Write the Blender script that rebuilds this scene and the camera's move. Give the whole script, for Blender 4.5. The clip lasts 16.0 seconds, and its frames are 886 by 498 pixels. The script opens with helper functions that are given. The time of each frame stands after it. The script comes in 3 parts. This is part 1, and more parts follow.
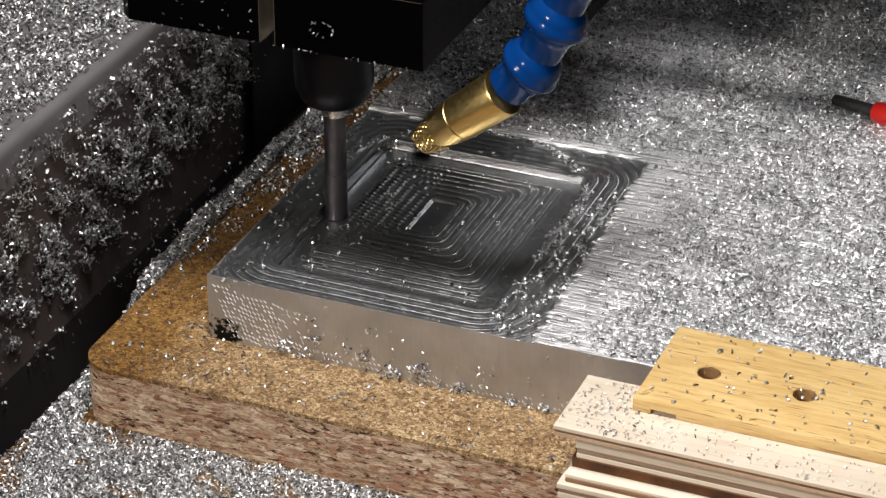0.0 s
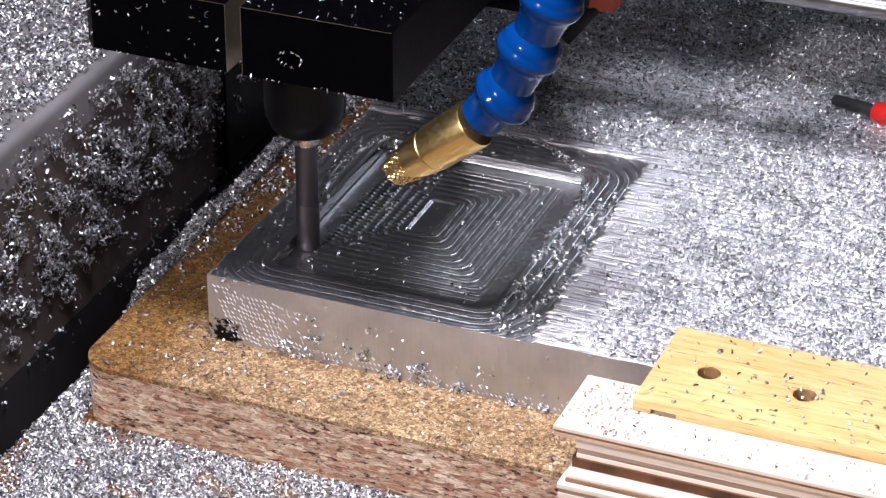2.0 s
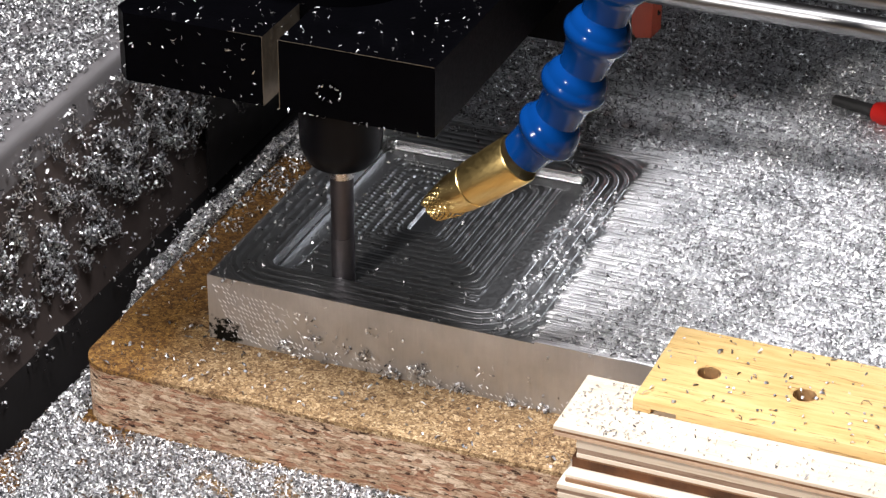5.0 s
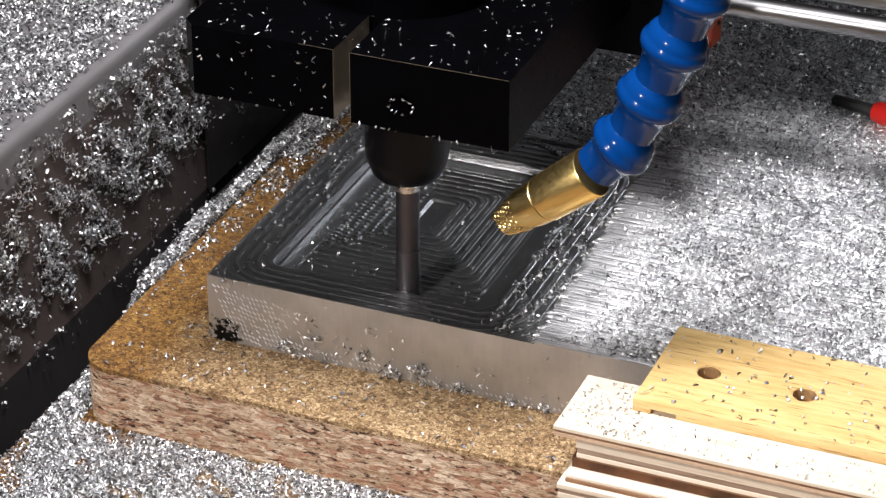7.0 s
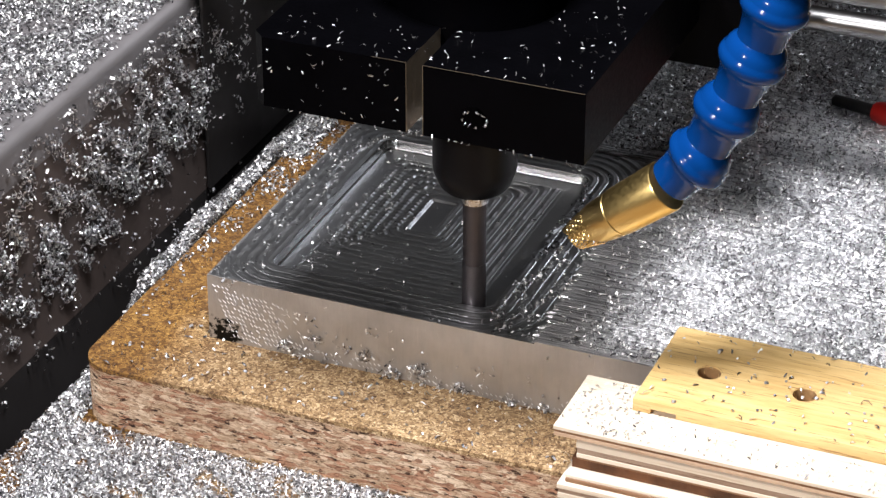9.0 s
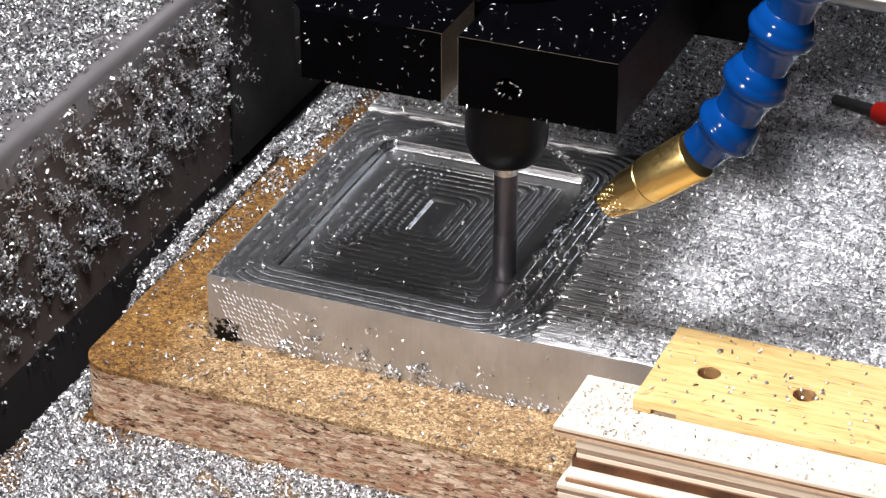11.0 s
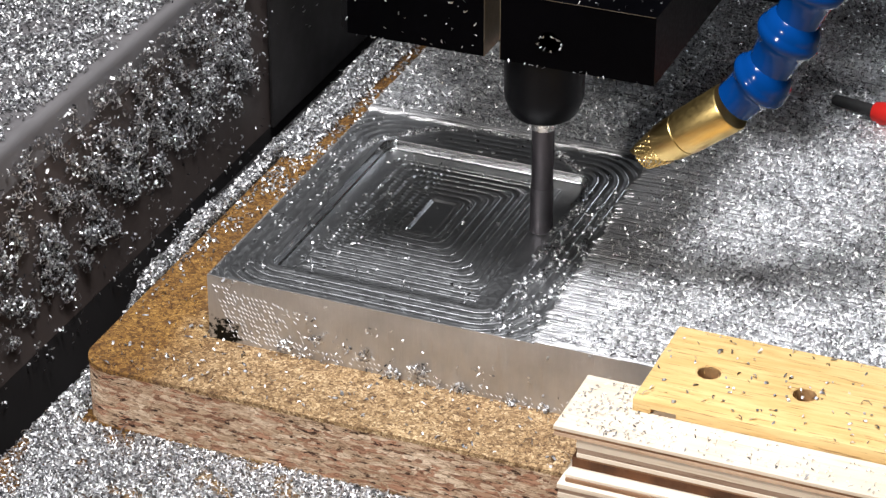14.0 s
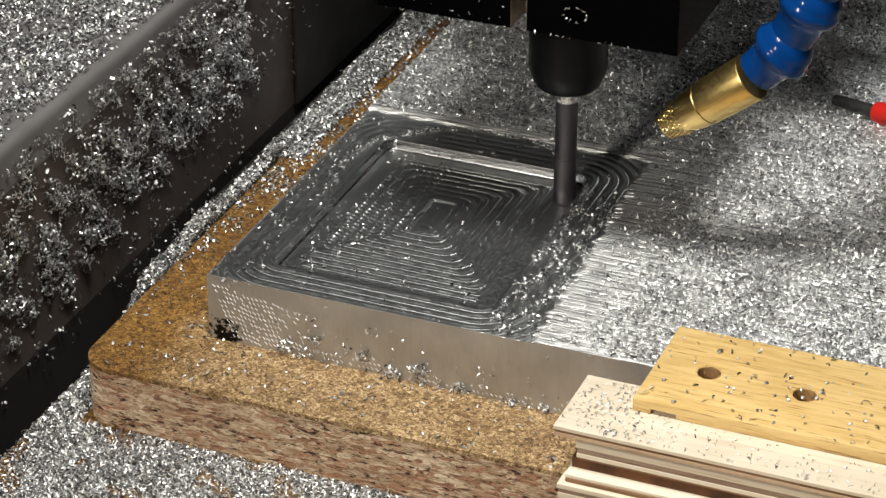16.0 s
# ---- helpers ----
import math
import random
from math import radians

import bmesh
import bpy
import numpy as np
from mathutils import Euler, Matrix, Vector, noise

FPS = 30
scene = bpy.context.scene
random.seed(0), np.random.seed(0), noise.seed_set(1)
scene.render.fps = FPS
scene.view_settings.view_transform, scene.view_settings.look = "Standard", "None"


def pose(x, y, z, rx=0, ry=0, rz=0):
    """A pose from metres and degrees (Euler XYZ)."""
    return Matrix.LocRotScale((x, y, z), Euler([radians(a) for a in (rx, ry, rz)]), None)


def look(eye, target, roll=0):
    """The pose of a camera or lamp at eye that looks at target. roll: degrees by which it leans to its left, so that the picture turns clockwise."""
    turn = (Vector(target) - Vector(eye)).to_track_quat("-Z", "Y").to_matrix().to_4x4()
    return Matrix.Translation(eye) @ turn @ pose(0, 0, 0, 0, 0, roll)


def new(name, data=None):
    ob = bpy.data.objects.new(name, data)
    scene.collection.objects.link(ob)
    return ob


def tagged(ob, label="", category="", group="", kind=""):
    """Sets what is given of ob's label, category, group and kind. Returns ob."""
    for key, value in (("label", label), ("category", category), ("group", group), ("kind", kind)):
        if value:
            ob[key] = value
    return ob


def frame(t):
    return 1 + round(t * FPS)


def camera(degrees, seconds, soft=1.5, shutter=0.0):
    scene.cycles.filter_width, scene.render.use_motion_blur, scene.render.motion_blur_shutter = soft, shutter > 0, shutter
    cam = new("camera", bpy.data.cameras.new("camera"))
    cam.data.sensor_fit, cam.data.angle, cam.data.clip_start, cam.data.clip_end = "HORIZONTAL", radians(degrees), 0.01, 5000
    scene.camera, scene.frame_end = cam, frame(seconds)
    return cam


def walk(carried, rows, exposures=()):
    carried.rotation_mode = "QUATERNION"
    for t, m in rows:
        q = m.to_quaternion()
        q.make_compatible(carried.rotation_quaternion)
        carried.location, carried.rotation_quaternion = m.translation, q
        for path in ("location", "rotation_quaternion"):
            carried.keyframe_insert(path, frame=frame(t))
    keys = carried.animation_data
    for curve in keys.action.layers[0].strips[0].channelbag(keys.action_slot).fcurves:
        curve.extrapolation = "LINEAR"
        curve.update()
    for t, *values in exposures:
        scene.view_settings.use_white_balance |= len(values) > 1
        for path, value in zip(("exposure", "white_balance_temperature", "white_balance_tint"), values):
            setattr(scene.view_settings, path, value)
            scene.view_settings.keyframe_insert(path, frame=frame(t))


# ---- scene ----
MM = 0.001
cam = camera(18.36, 16.0, soft=1.42)
EYE = Vector((0.29743, -0.56087, 0.36246))
VIEW = look(EYE, EYE + Vector((-0.33027, 0.80670, -0.49007)), 0.11)
walk(cam, [(0.0, VIEW), (16.0, VIEW)],
     exposures=[(0.0, -0.74, 6850, 12), (0.9, -0.6, 6750, 12), (1.3, -0.14, 6000, 23), (2.2, -0.15, 6200, 21), (3.0, -0.17, 6450, 14), (7.0, -0.15, 6550, 14), (9.0, -0.04, 6500, 14),
                (12.5, -0.17, 6500, 14), (13.8, -0.24, 6450, 12), (14.8, -0.42, 6550, 11), (15.5, -0.62, 7000, 8), (16.0, -0.7, 7100, 6)])

# ---- light: two work lamps beside the machine, a dim shop ----
world = bpy.data.worlds.new("shop_air")
world.use_nodes = True
world.node_tree.nodes["Background"].inputs[0].default_value = (0.75, 0.85, 1.0, 1)
world.node_tree.nodes["Background"].inputs[1].default_value = 0.01
scene.world = world


def lamp(name, eye, target, size, watts, colour, beam=180):
    data = bpy.data.lights.new(name, "AREA")
    data.shape, data.size, data.energy, data.color = "DISK", size, watts, colour
    data.spread = radians(beam)
    ob = new(name, data)
    ob.matrix_world = look(eye, target)
    return ob


lamp("work_lamp", (-0.164, -1.04, 0.66), (0.06, 0.05, 0.0), 0.09, 13.0, (1.0, 0.97, 0.93))
lamp("work_lamp", (0.125, -0.13, 0.60), (0.13, 0.03, 0.0), 0.16, 5.2, (0.97, 0.98, 1.0), 150)
# fill added from behind, source unseen: lifts the pocket and its wall's glint
lamp("back_fill_lamp", (0.50, 1.30, 0.84), (0.06, 0.07, 0.0), 0.40, 3.2, (0.88, 0.93, 1.0))
scene.view_settings.exposure = 0.0


# ---- materials ----
def material(name):
    m = bpy.data.materials.new(name)
    m.use_nodes = True
    return m, m.node_tree, m.node_tree.nodes["Principled BSDF"]


def node(tree, kind, **values):
    n = tree.nodes.new(kind)
    for k, v in values.items():
        n.inputs[k.replace("_", " ")].default_value = v
    return n


def coords(tree, scale=(1, 1, 1), space="Object"):
    c = tree.nodes.new("ShaderNodeTexCoord")
    m = node(tree, "ShaderNodeMapping", Scale=scale)
    tree.links.new(c.outputs[space], m.inputs["Vector"])
    return m.outputs["Vector"]


def noise_tex(tree, vec, scale, detail=4.0, rough=0.6, distortion=0.0):
    n = node(tree, "ShaderNodeTexNoise", Scale=scale, Detail=detail, Roughness=rough, Distortion=distortion)
    tree.links.new(vec, n.inputs["Vector"])
    return n.outputs["Fac"]


def ramp(tree, fac, stops):
    n = tree.nodes.new("ShaderNodeValToRGB")
    while len(n.color_ramp.elements) < len(stops):
        n.color_ramp.elements.new(0.5)
    for e, (p, c) in zip(n.color_ramp.elements, stops):
        e.position = p
        e.color = (*c, 1) if len(c) == 3 else c
    tree.links.new(fac, n.inputs["Fac"])
    return n.outputs["Color"]


def mix(tree, fac, a, b, mode="MIX"):
    n = tree.nodes.new("ShaderNodeMix")
    n.data_type, n.blend_type = "RGBA", mode
    for src, i in ((fac, 0), (a, 6), (b, 7)):
        if isinstance(src, (int, float)):
            n.inputs[i].default_value = src
        elif isinstance(src, tuple):
            n.inputs[i].default_value = (*src, 1)
        else:
            tree.links.new(src, n.inputs[i])
    return n.outputs[2]


def bump(tree, bsdf, height, strength, distance):
    n = node(tree, "ShaderNodeBump", Strength=strength, Distance=distance)
    tree.links.new(height, n.inputs["Height"])
    tree.links.new(n.outputs["Normal"], bsdf.inputs["Normal"])


def grey(v):
    return (v, v, v)


def make_plain(name, colour, rough, metal=0.0, spread=0.12, scale=300.0, relief=0.3, coat=0.0, spec=0.5):
    m, t, b = material(name)
    v = coords(t)
    f = noise_tex(t, v, scale)
    g = noise_tex(t, v, scale * 0.12, 3.0)
    lo, hi = tuple(c * (1 - spread) for c in colour), tuple(min(1, c * (1 + spread)) for c in colour)
    c = ramp(t, g, [(0.3, lo), (0.7, hi)])
    t.links.new(c, b.inputs["Base Color"])
    t.links.new(ramp(t, f, [(0.3, grey(rough * 0.85)), (0.7, grey(min(1, rough * 1.15)))]), b.inputs["Roughness"])
    b.inputs["Metallic"].default_value = metal
    b.inputs["Coat Weight"].default_value = coat
    b.inputs["Specular IOR Level"].default_value = spec
    if relief:
        bump(t, b, f, relief, 0.0002)
    return m


def make_milled():
    m, t, b = material("milled_aluminium")
    f = noise_tex(t, coords(t, (1, 1, 1)), 900.0, 3.0)
    g = noise_tex(t, coords(t), 60.0, 4.0)
    t.links.new(ramp(t, g, [(0.3, (0.50, 0.51, 0.52)), (0.7, (0.64, 0.65, 0.66))]), b.inputs["Base Color"])
    t.links.new(ramp(t, f, [(0.3, grey(0.30)), (0.7, grey(0.47))]), b.inputs["Roughness"])
    b.inputs["Metallic"].default_value = 1.0
    bump(t, b, f, 0.25, 0.0002)
    return m


def make_fresh_cut():
    """The newest pass of the cutter: bright and smooth, with fine feed marks."""
    m, t, b = material("freshly_cut_aluminium")
    f = noise_tex(t, coords(t), 1400.0, 3.0)
    g = noise_tex(t, coords(t), 70.0, 4.0)
    t.links.new(ramp(t, g, [(0.3, (0.56, 0.57, 0.58)), (0.7, (0.68, 0.69, 0.70))]), b.inputs["Base Color"])
    t.links.new(ramp(t, f, [(0.3, grey(0.19)), (0.7, grey(0.27))]), b.inputs["Roughness"])
    b.inputs["Metallic"].default_value = 1.0
    bump(t, b, f, 0.12, 0.0002)
    return m


def make_rough_plate():
    """Aluminium faced with long passes along x: streaks and torn edges."""
    m, t, b = material("faced_aluminium")
    f = noise_tex(t, coords(t, (0.06, 1, 1)), 900.0, 3.0, 0.7)
    g = noise_tex(t, coords(t), 80.0, 4.0)
    t.links.new(ramp(t, f, [(0.38, (0.30, 0.30, 0.31)), (0.52, (0.95, 0.95, 0.96))]), b.inputs["Base Color"])
    t.links.new(ramp(t, g, [(0.3, grey(0.32)), (0.7, grey(0.52))]), b.inputs["Roughness"])
    b.inputs["Metallic"].default_value = 0.8
    bump(t, b, f, 1.0, 0.0010)
    return m


def make_sawn_plate():
    """The sawn side of the plate: fine slanted saw marks, dull."""
    m, t, b = material("sawn_aluminium")
    f = noise_tex(t, coords(t, (1, 1, 0.12)), 700.0, 4.0, 0.7)
    g = noise_tex(t, coords(t), 45.0, 5.0)
    t.links.new(ramp(t, g, [(0.3, (0.42, 0.40, 0.38)), (0.7, (0.60, 0.58, 0.56))]), b.inputs["Base Color"])
    t.links.new(ramp(t, f, [(0.3, grey(0.42)), (0.7, grey(0.62))]), b.inputs["Roughness"])
    b.inputs["Metallic"].default_value = 0.9
    bump(t, b, f, 0.35, 0.0003)
    # black resin smeared at the lower corner
    far = t.nodes.new("ShaderNodeVectorMath")
    far.operation = "DISTANCE"
    t.links.new(coords(t), far.inputs[0])
    far.inputs[1].default_value = (0.0045, 0.0, -0.0188)
    near = ramp(t, far.outputs["Value"], [(0.0, grey(1.0)), (0.016, grey(0.0))])
    spots = noise_tex(t, coords(t, (1, 1, 1.3)), 420.0, 5.0, 0.7)
    spots = ramp(t, mix(t, 1.0, near, spots, "MULTIPLY"), [(0.33, grey(0.0)), (0.38, grey(1.0))])
    base = b.inputs["Base Color"].links[0].from_socket
    t.links.new(mix(t, spots, base, (0.012, 0.012, 0.010)), b.inputs["Base Color"])
    return m


def make_chips():
    m, t, b = material("aluminium_swarf")
    g = t.nodes.new("ShaderNodeNewGeometry")
    t.links.new(ramp(t, g.outputs["Random Per Island"], [(0.0, (0.07, 0.07, 0.075)), (0.32, (0.36, 0.36, 0.37)), (0.6, (0.88, 0.88, 0.89)), (1.0, (0.96, 0.96, 0.96))]), b.inputs["Base Color"])
    n = noise_tex(t, coords(t), 2500.0, 2.0)
    t.links.new(ramp(t, n, [(0.3, grey(0.36)), (0.7, grey(0.62))]), b.inputs["Roughness"])
    b.inputs["Metallic"].default_value = 1.0
    return m


def mapped(tree, value, low, high):
    n = node(tree, "ShaderNodeMapRange")
    n.inputs["From Min"].default_value, n.inputs["From Max"].default_value = low, high
    tree.links.new(value, n.inputs["Value"])
    return n.outputs["Result"]


def make_chipboard(name, face):
    """Particle board. face: flat pressed face, else the cut edge with its flakes on end."""
    m, t, b = material(name)
    s = (1, 1, 1) if face else (0.30, 0.30, 1.0)
    v = coords(t, s)
    warp = t.nodes.new("ShaderNodeVectorMath")
    warp.operation = "MULTIPLY_ADD"
    nn = node(t, "ShaderNodeTexNoise", Scale=500.0, Detail=4.0)
    t.links.new(v, nn.inputs["Vector"])
    t.links.new(nn.outputs["Color"], warp.inputs[0])
    warp.inputs[1].default_value = (0.003, 0.003, 0.0022)
    t.links.new(v, warp.inputs[2])

    def cells(scale, feature):
        n = node(t, "ShaderNodeTexVoronoi", Scale=scale)
        n.feature = feature
        t.links.new(warp.outputs[0], n.inputs["Vector"])
        return n

    big, fine = cells(750.0 if face else 1000.0, "F1"), cells(1900.0 if face else 2600.0, "F1")
    crack = cells(750.0 if face else 900.0, "DISTANCE_TO_EDGE").outputs["Distance"]
    sep, sep2 = t.nodes.new("ShaderNodeSeparateColor"), t.nodes.new("ShaderNodeSeparateColor")
    t.links.new(big.outputs["Color"], sep.inputs["Color"])
    t.links.new(fine.outputs["Color"], sep2.inputs["Color"])
    if face:
        a = ramp(t, sep2.outputs[0], [(0.0, (0.15, 0.075, 0.028)), (0.3, (0.36, 0.23, 0.108)), (0.75, (0.53, 0.375, 0.20)), (1.0, (0.78, 0.61, 0.38))])
        c = ramp(t, sep.outputs[0], [(0.0, (0.48, 0.42, 0.35)), (0.5, (1, 1, 1))])
        gap = ramp(t, crack, [(0.0, (0.55, 0.50, 0.44)), (0.07, (1, 1, 1))])
    else:
        a = ramp(t, sep.outputs[0], [(0.0, (0.30, 0.165, 0.10)), (0.2, (0.55, 0.30, 0.19)), (0.4, (0.54, 0.39, 0.26)), (0.7, (0.68, 0.51, 0.36)), (1.0, (0.86, 0.71, 0.54))])
        c = ramp(t, sep2.outputs[0], [(0.0, (0.50, 0.44, 0.40)), (0.45, (1, 1, 1))])
        gap = ramp(t, crack, [(0.0, (0.50, 0.42, 0.36)), (0.06, (1, 1, 1))])
    stain = noise_tex(t, coords(t), 35.0, 5.0, 0.65)
    col = mix(t, 1.0, mix(t, 1.0, a, c, "MULTIPLY"), ramp(t, stain, [(0.3, (0.66, 0.60, 0.54)), (0.65, (1, 1, 1))]), "MULTIPLY")
    col = mix(t, 1.0, col, gap, "MULTIPLY")
    if face:
        # cutting oil soaked in along the panel's left strip
        xyz = t.nodes.new("ShaderNodeSeparateXYZ")
        t.links.new(coords(t), xyz.inputs[0])
        ragged = t.nodes.new("ShaderNodeMath")
        ragged.operation = "MULTIPLY_ADD"
        t.links.new(noise_tex(t, coords(t), 90.0, 5.0, 0.65), ragged.inputs[0])
        ragged.inputs[1].default_value = 0.030
        t.links.new(xyz.outputs[0], ragged.inputs[2])
        oil = ramp(t, mapped(t, ragged.outputs[0], 0.004, 0.022), [(0.0, (0.60, 0.45, 0.20)), (1.0, (1, 1, 1))])
        col = mix(t, 1.0, col, oil, "MULTIPLY")
    holes = noise_tex(t, coords(t, s), 700.0 if face else 1000.0, 3.0, 0.6)
    pit = ramp(t, holes, [(0.33, (0.30, 0.2, 0.12)), (0.41, (1, 1, 1))] if face else [(0.36, (0.10, 0.055, 0.03)), (0.41, (1, 1, 1))])
    t.links.new(mix(t, 1.0, col, pit, "MULTIPLY"), b.inputs["Base Color"])
    b.inputs["Roughness"].default_value = 0.7 if face else 0.9
    bump(t, b, mix(t, 0.5, mix(t, 0.5, sep.outputs[1], sep2.outputs[1]), holes), 0.45 if face else 0.9, 0.0006)
    return m


def make_wood(name, light, dark, along=(0.05, 1, 1), scale=420.0, rough=0.5, pore=(0.45, 0.36, 0.28)):
    m, t, b = material(name)
    f = noise_tex(t, coords(t, along), scale, 4.0, 0.6, 0.4)
    p = noise_tex(t, coords(t, (along[0] * 0.8, along[1] * 2, along[2] * 2)), scale * 1.8, 3.0, 0.6)
    g = noise_tex(t, coords(t), 40.0, 3.0)
    c = ramp(t, f, [(0.35, dark), (0.62, light)])
    pores = ramp(t, p, [(0.345, pore), (0.41, (1, 1, 1))])
    c = mix(t, 1.0, c, pores, "MULTIPLY")
    c = mix(t, 1.0, c, ramp(t, g, [(0.3, (0.86, 0.84, 0.80)), (0.7, (1, 1, 1))]), "MULTIPLY")
    info = t.nodes.new("ShaderNodeObjectInfo")
    c = mix(t, 1.0, c, ramp(t, info.outputs["Random"], [(0.0, (0.85, 0.83, 0.80)), (1.0, (1, 1, 1))]), "MULTIPLY")
    t.links.new(c, b.inputs["Base Color"])
    b.inputs["Roughness"].default_value = rough
    bump(t, b, p, 0.25, 0.0003)
    return m


MILLED = make_milled()
FRESH = make_fresh_cut()
FACED = make_rough_plate()
SAWN = make_sawn_plate()
SWARF = make_chips()
BOARD_FACE = make_chipboard("chipboard_face", True)
BOARD_EDGE = make_chipboard("chipboard_edge", False)
OAK = make_wood("yellow_oak", (0.77, 0.55, 0.25), (0.63, 0.41, 0.155), along=(0.09, 1, 1), scale=600.0, rough=0.5)
PLY_PALE = make_wood("pale_ply", (0.84, 0.76, 0.65), (0.77, 0.67, 0.55), scale=500.0, rough=0.65, pore=(0.85, 0.8, 0.74))
PLY_DARK = make_wood("brown_ply", (0.36, 0.21, 0.12), (0.24, 0.13, 0.07), scale=500.0, rough=0.75)
PLY_PINK = make_wood("pinkish_ply", (0.72, 0.54, 0.40), (0.58, 0.40, 0.28), scale=500.0, rough=0.7)
PLY_GREY = make_wood("grey_brown_ply", (0.45, 0.34, 0.27), (0.33, 0.23, 0.17), scale=700.0, rough=0.75)
HARDBOARD = make_plain("torn_hardboard", (0.11, 0.045, 0.018), 0.95, 0.0, 0.5, 900.0, 1.0)
TORN_OAK = make_plain("torn_oak", (0.30, 0.17, 0.07), 0.9, 0.0, 0.45, 1500.0, 0.8)
BLACK = make_plain("black_anodised", (0.0009, 0.0009, 0.0013), 0.4, 0.0, 0.2, 900.0, 0.1, spec=0.022)
BARE_SLOT = make_plain("bare_slot_metal", (0.26, 0.22, 0.17), 0.5, 1.0, 0.15, 500.0)
NUT_BLACK = make_plain("blackened_steel", (0.003, 0.003, 0.004), 0.36, 0.0, 0.2, 900.0, 0.1, spec=0.12)
STEEL = make_plain("ground_steel", (0.55, 0.53, 0.51), 0.28, 1.0, 0.08, 900.0, 0.1)
CARBIDE = make_plain("spinning_carbide", (0.10, 0.092, 0.10), 0.5, 1.0, 0.1, 300.0, 0.0)
CUTTER = make_plain("whirling_flutes", (0.12, 0.112, 0.12), 0.54, 1.0, 0.1, 300.0, 0.0)
BLUE = make_plain("blue_acetal", (0.001, 0.033, 0.155), 0.13, 0.0, 0.12, 160.0, 0.2, 0.0, spec=0.16)
BRASS = make_plain("turned_brass", (0.68, 0.50, 0.20), 0.34, 1.0, 0.015, 900.0, 0.03)
RED = make_plain("red_plastic", (0.62, 0.02, 0.015), 0.35, 0.0, 0.1, 200.0, 0.1)
DARK_RUBBER = make_plain("black_plastic", (0.02, 0.02, 0.02), 0.5, 0.0, 0.2, 300.0)
# frame side: grime, plus its shade put into the base colour
FRAME_SHADED = make_plain("worn_frame_shaded", (0.078, 0.061, 0.055), 0.5, 0.0, 0.35, 120.0, 0.25)
SHAFT = make_plain("polished_shaft", (0.17, 0.17, 0.17), 0.34, 1.0, 0.06, 300.0, 0.05)
# frame top: paler grey carries the light that falls on it
FRAME_LIT = make_plain("frame_top_lit", (0.17, 0.162, 0.165), 0.5, 0.0, 0.3, 120.0, 0.25)
# the gantry plate's own dark colour; also painted shade in the gap
PLATE_AND_GAP_SHADE = make_plain("dark_plate_and_gap_shade", (0.018, 0.016, 0.016), 0.6, 0.0, 0.25, 60.0, 0.2)
BURR = make_plain("bright_burr", (0.74, 0.74, 0.75), 0.55, 0.4, 0.1, 900.0, 0.1)
ORANGE = make_plain("orange_red_plastic", (0.80, 0.10, 0.03), 0.35, 0.0, 0.1, 200.0, 0.1)
WALL_PAINT = make_plain("shop_wall", (0.16, 0.155, 0.15), 0.9, 0.0, 0.05, 5.0, 0.0)


# ---- building helpers ----
def mesh_from(bm, name, mats):
    bmesh.ops.recalc_face_normals(bm, faces=bm.faces)
    me = bpy.data.meshes.new(name)
    bm.to_mesh(me)
    bm.free()
    for m in mats if isinstance(mats, (list, tuple)) else [mats]:
        me.materials.append(m)
    return me


def smooth(me, angle=35):
    me.polygons.foreach_set("use_smooth", [True] * len(me.polygons))
    me.set_sharp_from_angle(angle=radians(angle))


def part(name, bm, mat, parent, label="", angle=35):
    me = mesh_from(bm, name, mat)
    smooth(me, angle)
    ob = new(name, me)
    ob.parent = parent
    if label:
        tagged(ob, label)
    return ob


def thing(name, label, category, kind="", group="", at=None):
    ob = new(name)
    ob.empty_display_size = 0.02
    if at is not None:
        ob.matrix_world = at
    return tagged(ob, label, category, group, kind)


def box(x0, x1, y0, y1, z0, z1, bevel=0.0, segments=2):
    bm = bmesh.new()
    bmesh.ops.create_cube(bm, size=1.0, matrix=Matrix.Translation(((x0 + x1) / 2, (y0 + y1) / 2, (z0 + z1) / 2)) @ Matrix.Diagonal((x1 - x0, y1 - y0, z1 - z0, 1)))
    if bevel:
        bmesh.ops.bevel(bm, geom=bm.edges[:], offset=bevel, segments=segments, affect="EDGES", profile=0.6)
    return bm


def lathe(profile, axis_from, axis_to, steps=48):
    """A turned body: profile of (distance along the axis, radius)."""
    a, b = Vector(axis_from), Vector(axis_to)
    d = (b - a).normalized()
    q = d.to_track_quat("Z", "X").to_matrix().to_4x4()
    m = Matrix.Translation(a) @ q
    bm = bmesh.new()
    rings = []
    for s, r in profile:
        rings.append([bm.verts.new(m @ Vector((r * math.cos(2 * math.pi * k / steps), r * math.sin(2 * math.pi * k / steps), s))) for k in range(steps)])
    for r0, r1 in zip(rings, rings[1:]):
        for k in range(steps):
            bm.faces.new((r0[k], r0[(k + 1) % steps], r1[(k + 1) % steps], r1[k]))
    bm.faces.new(rings[0][::-1])
    bm.faces.new(rings[-1])
    return bm


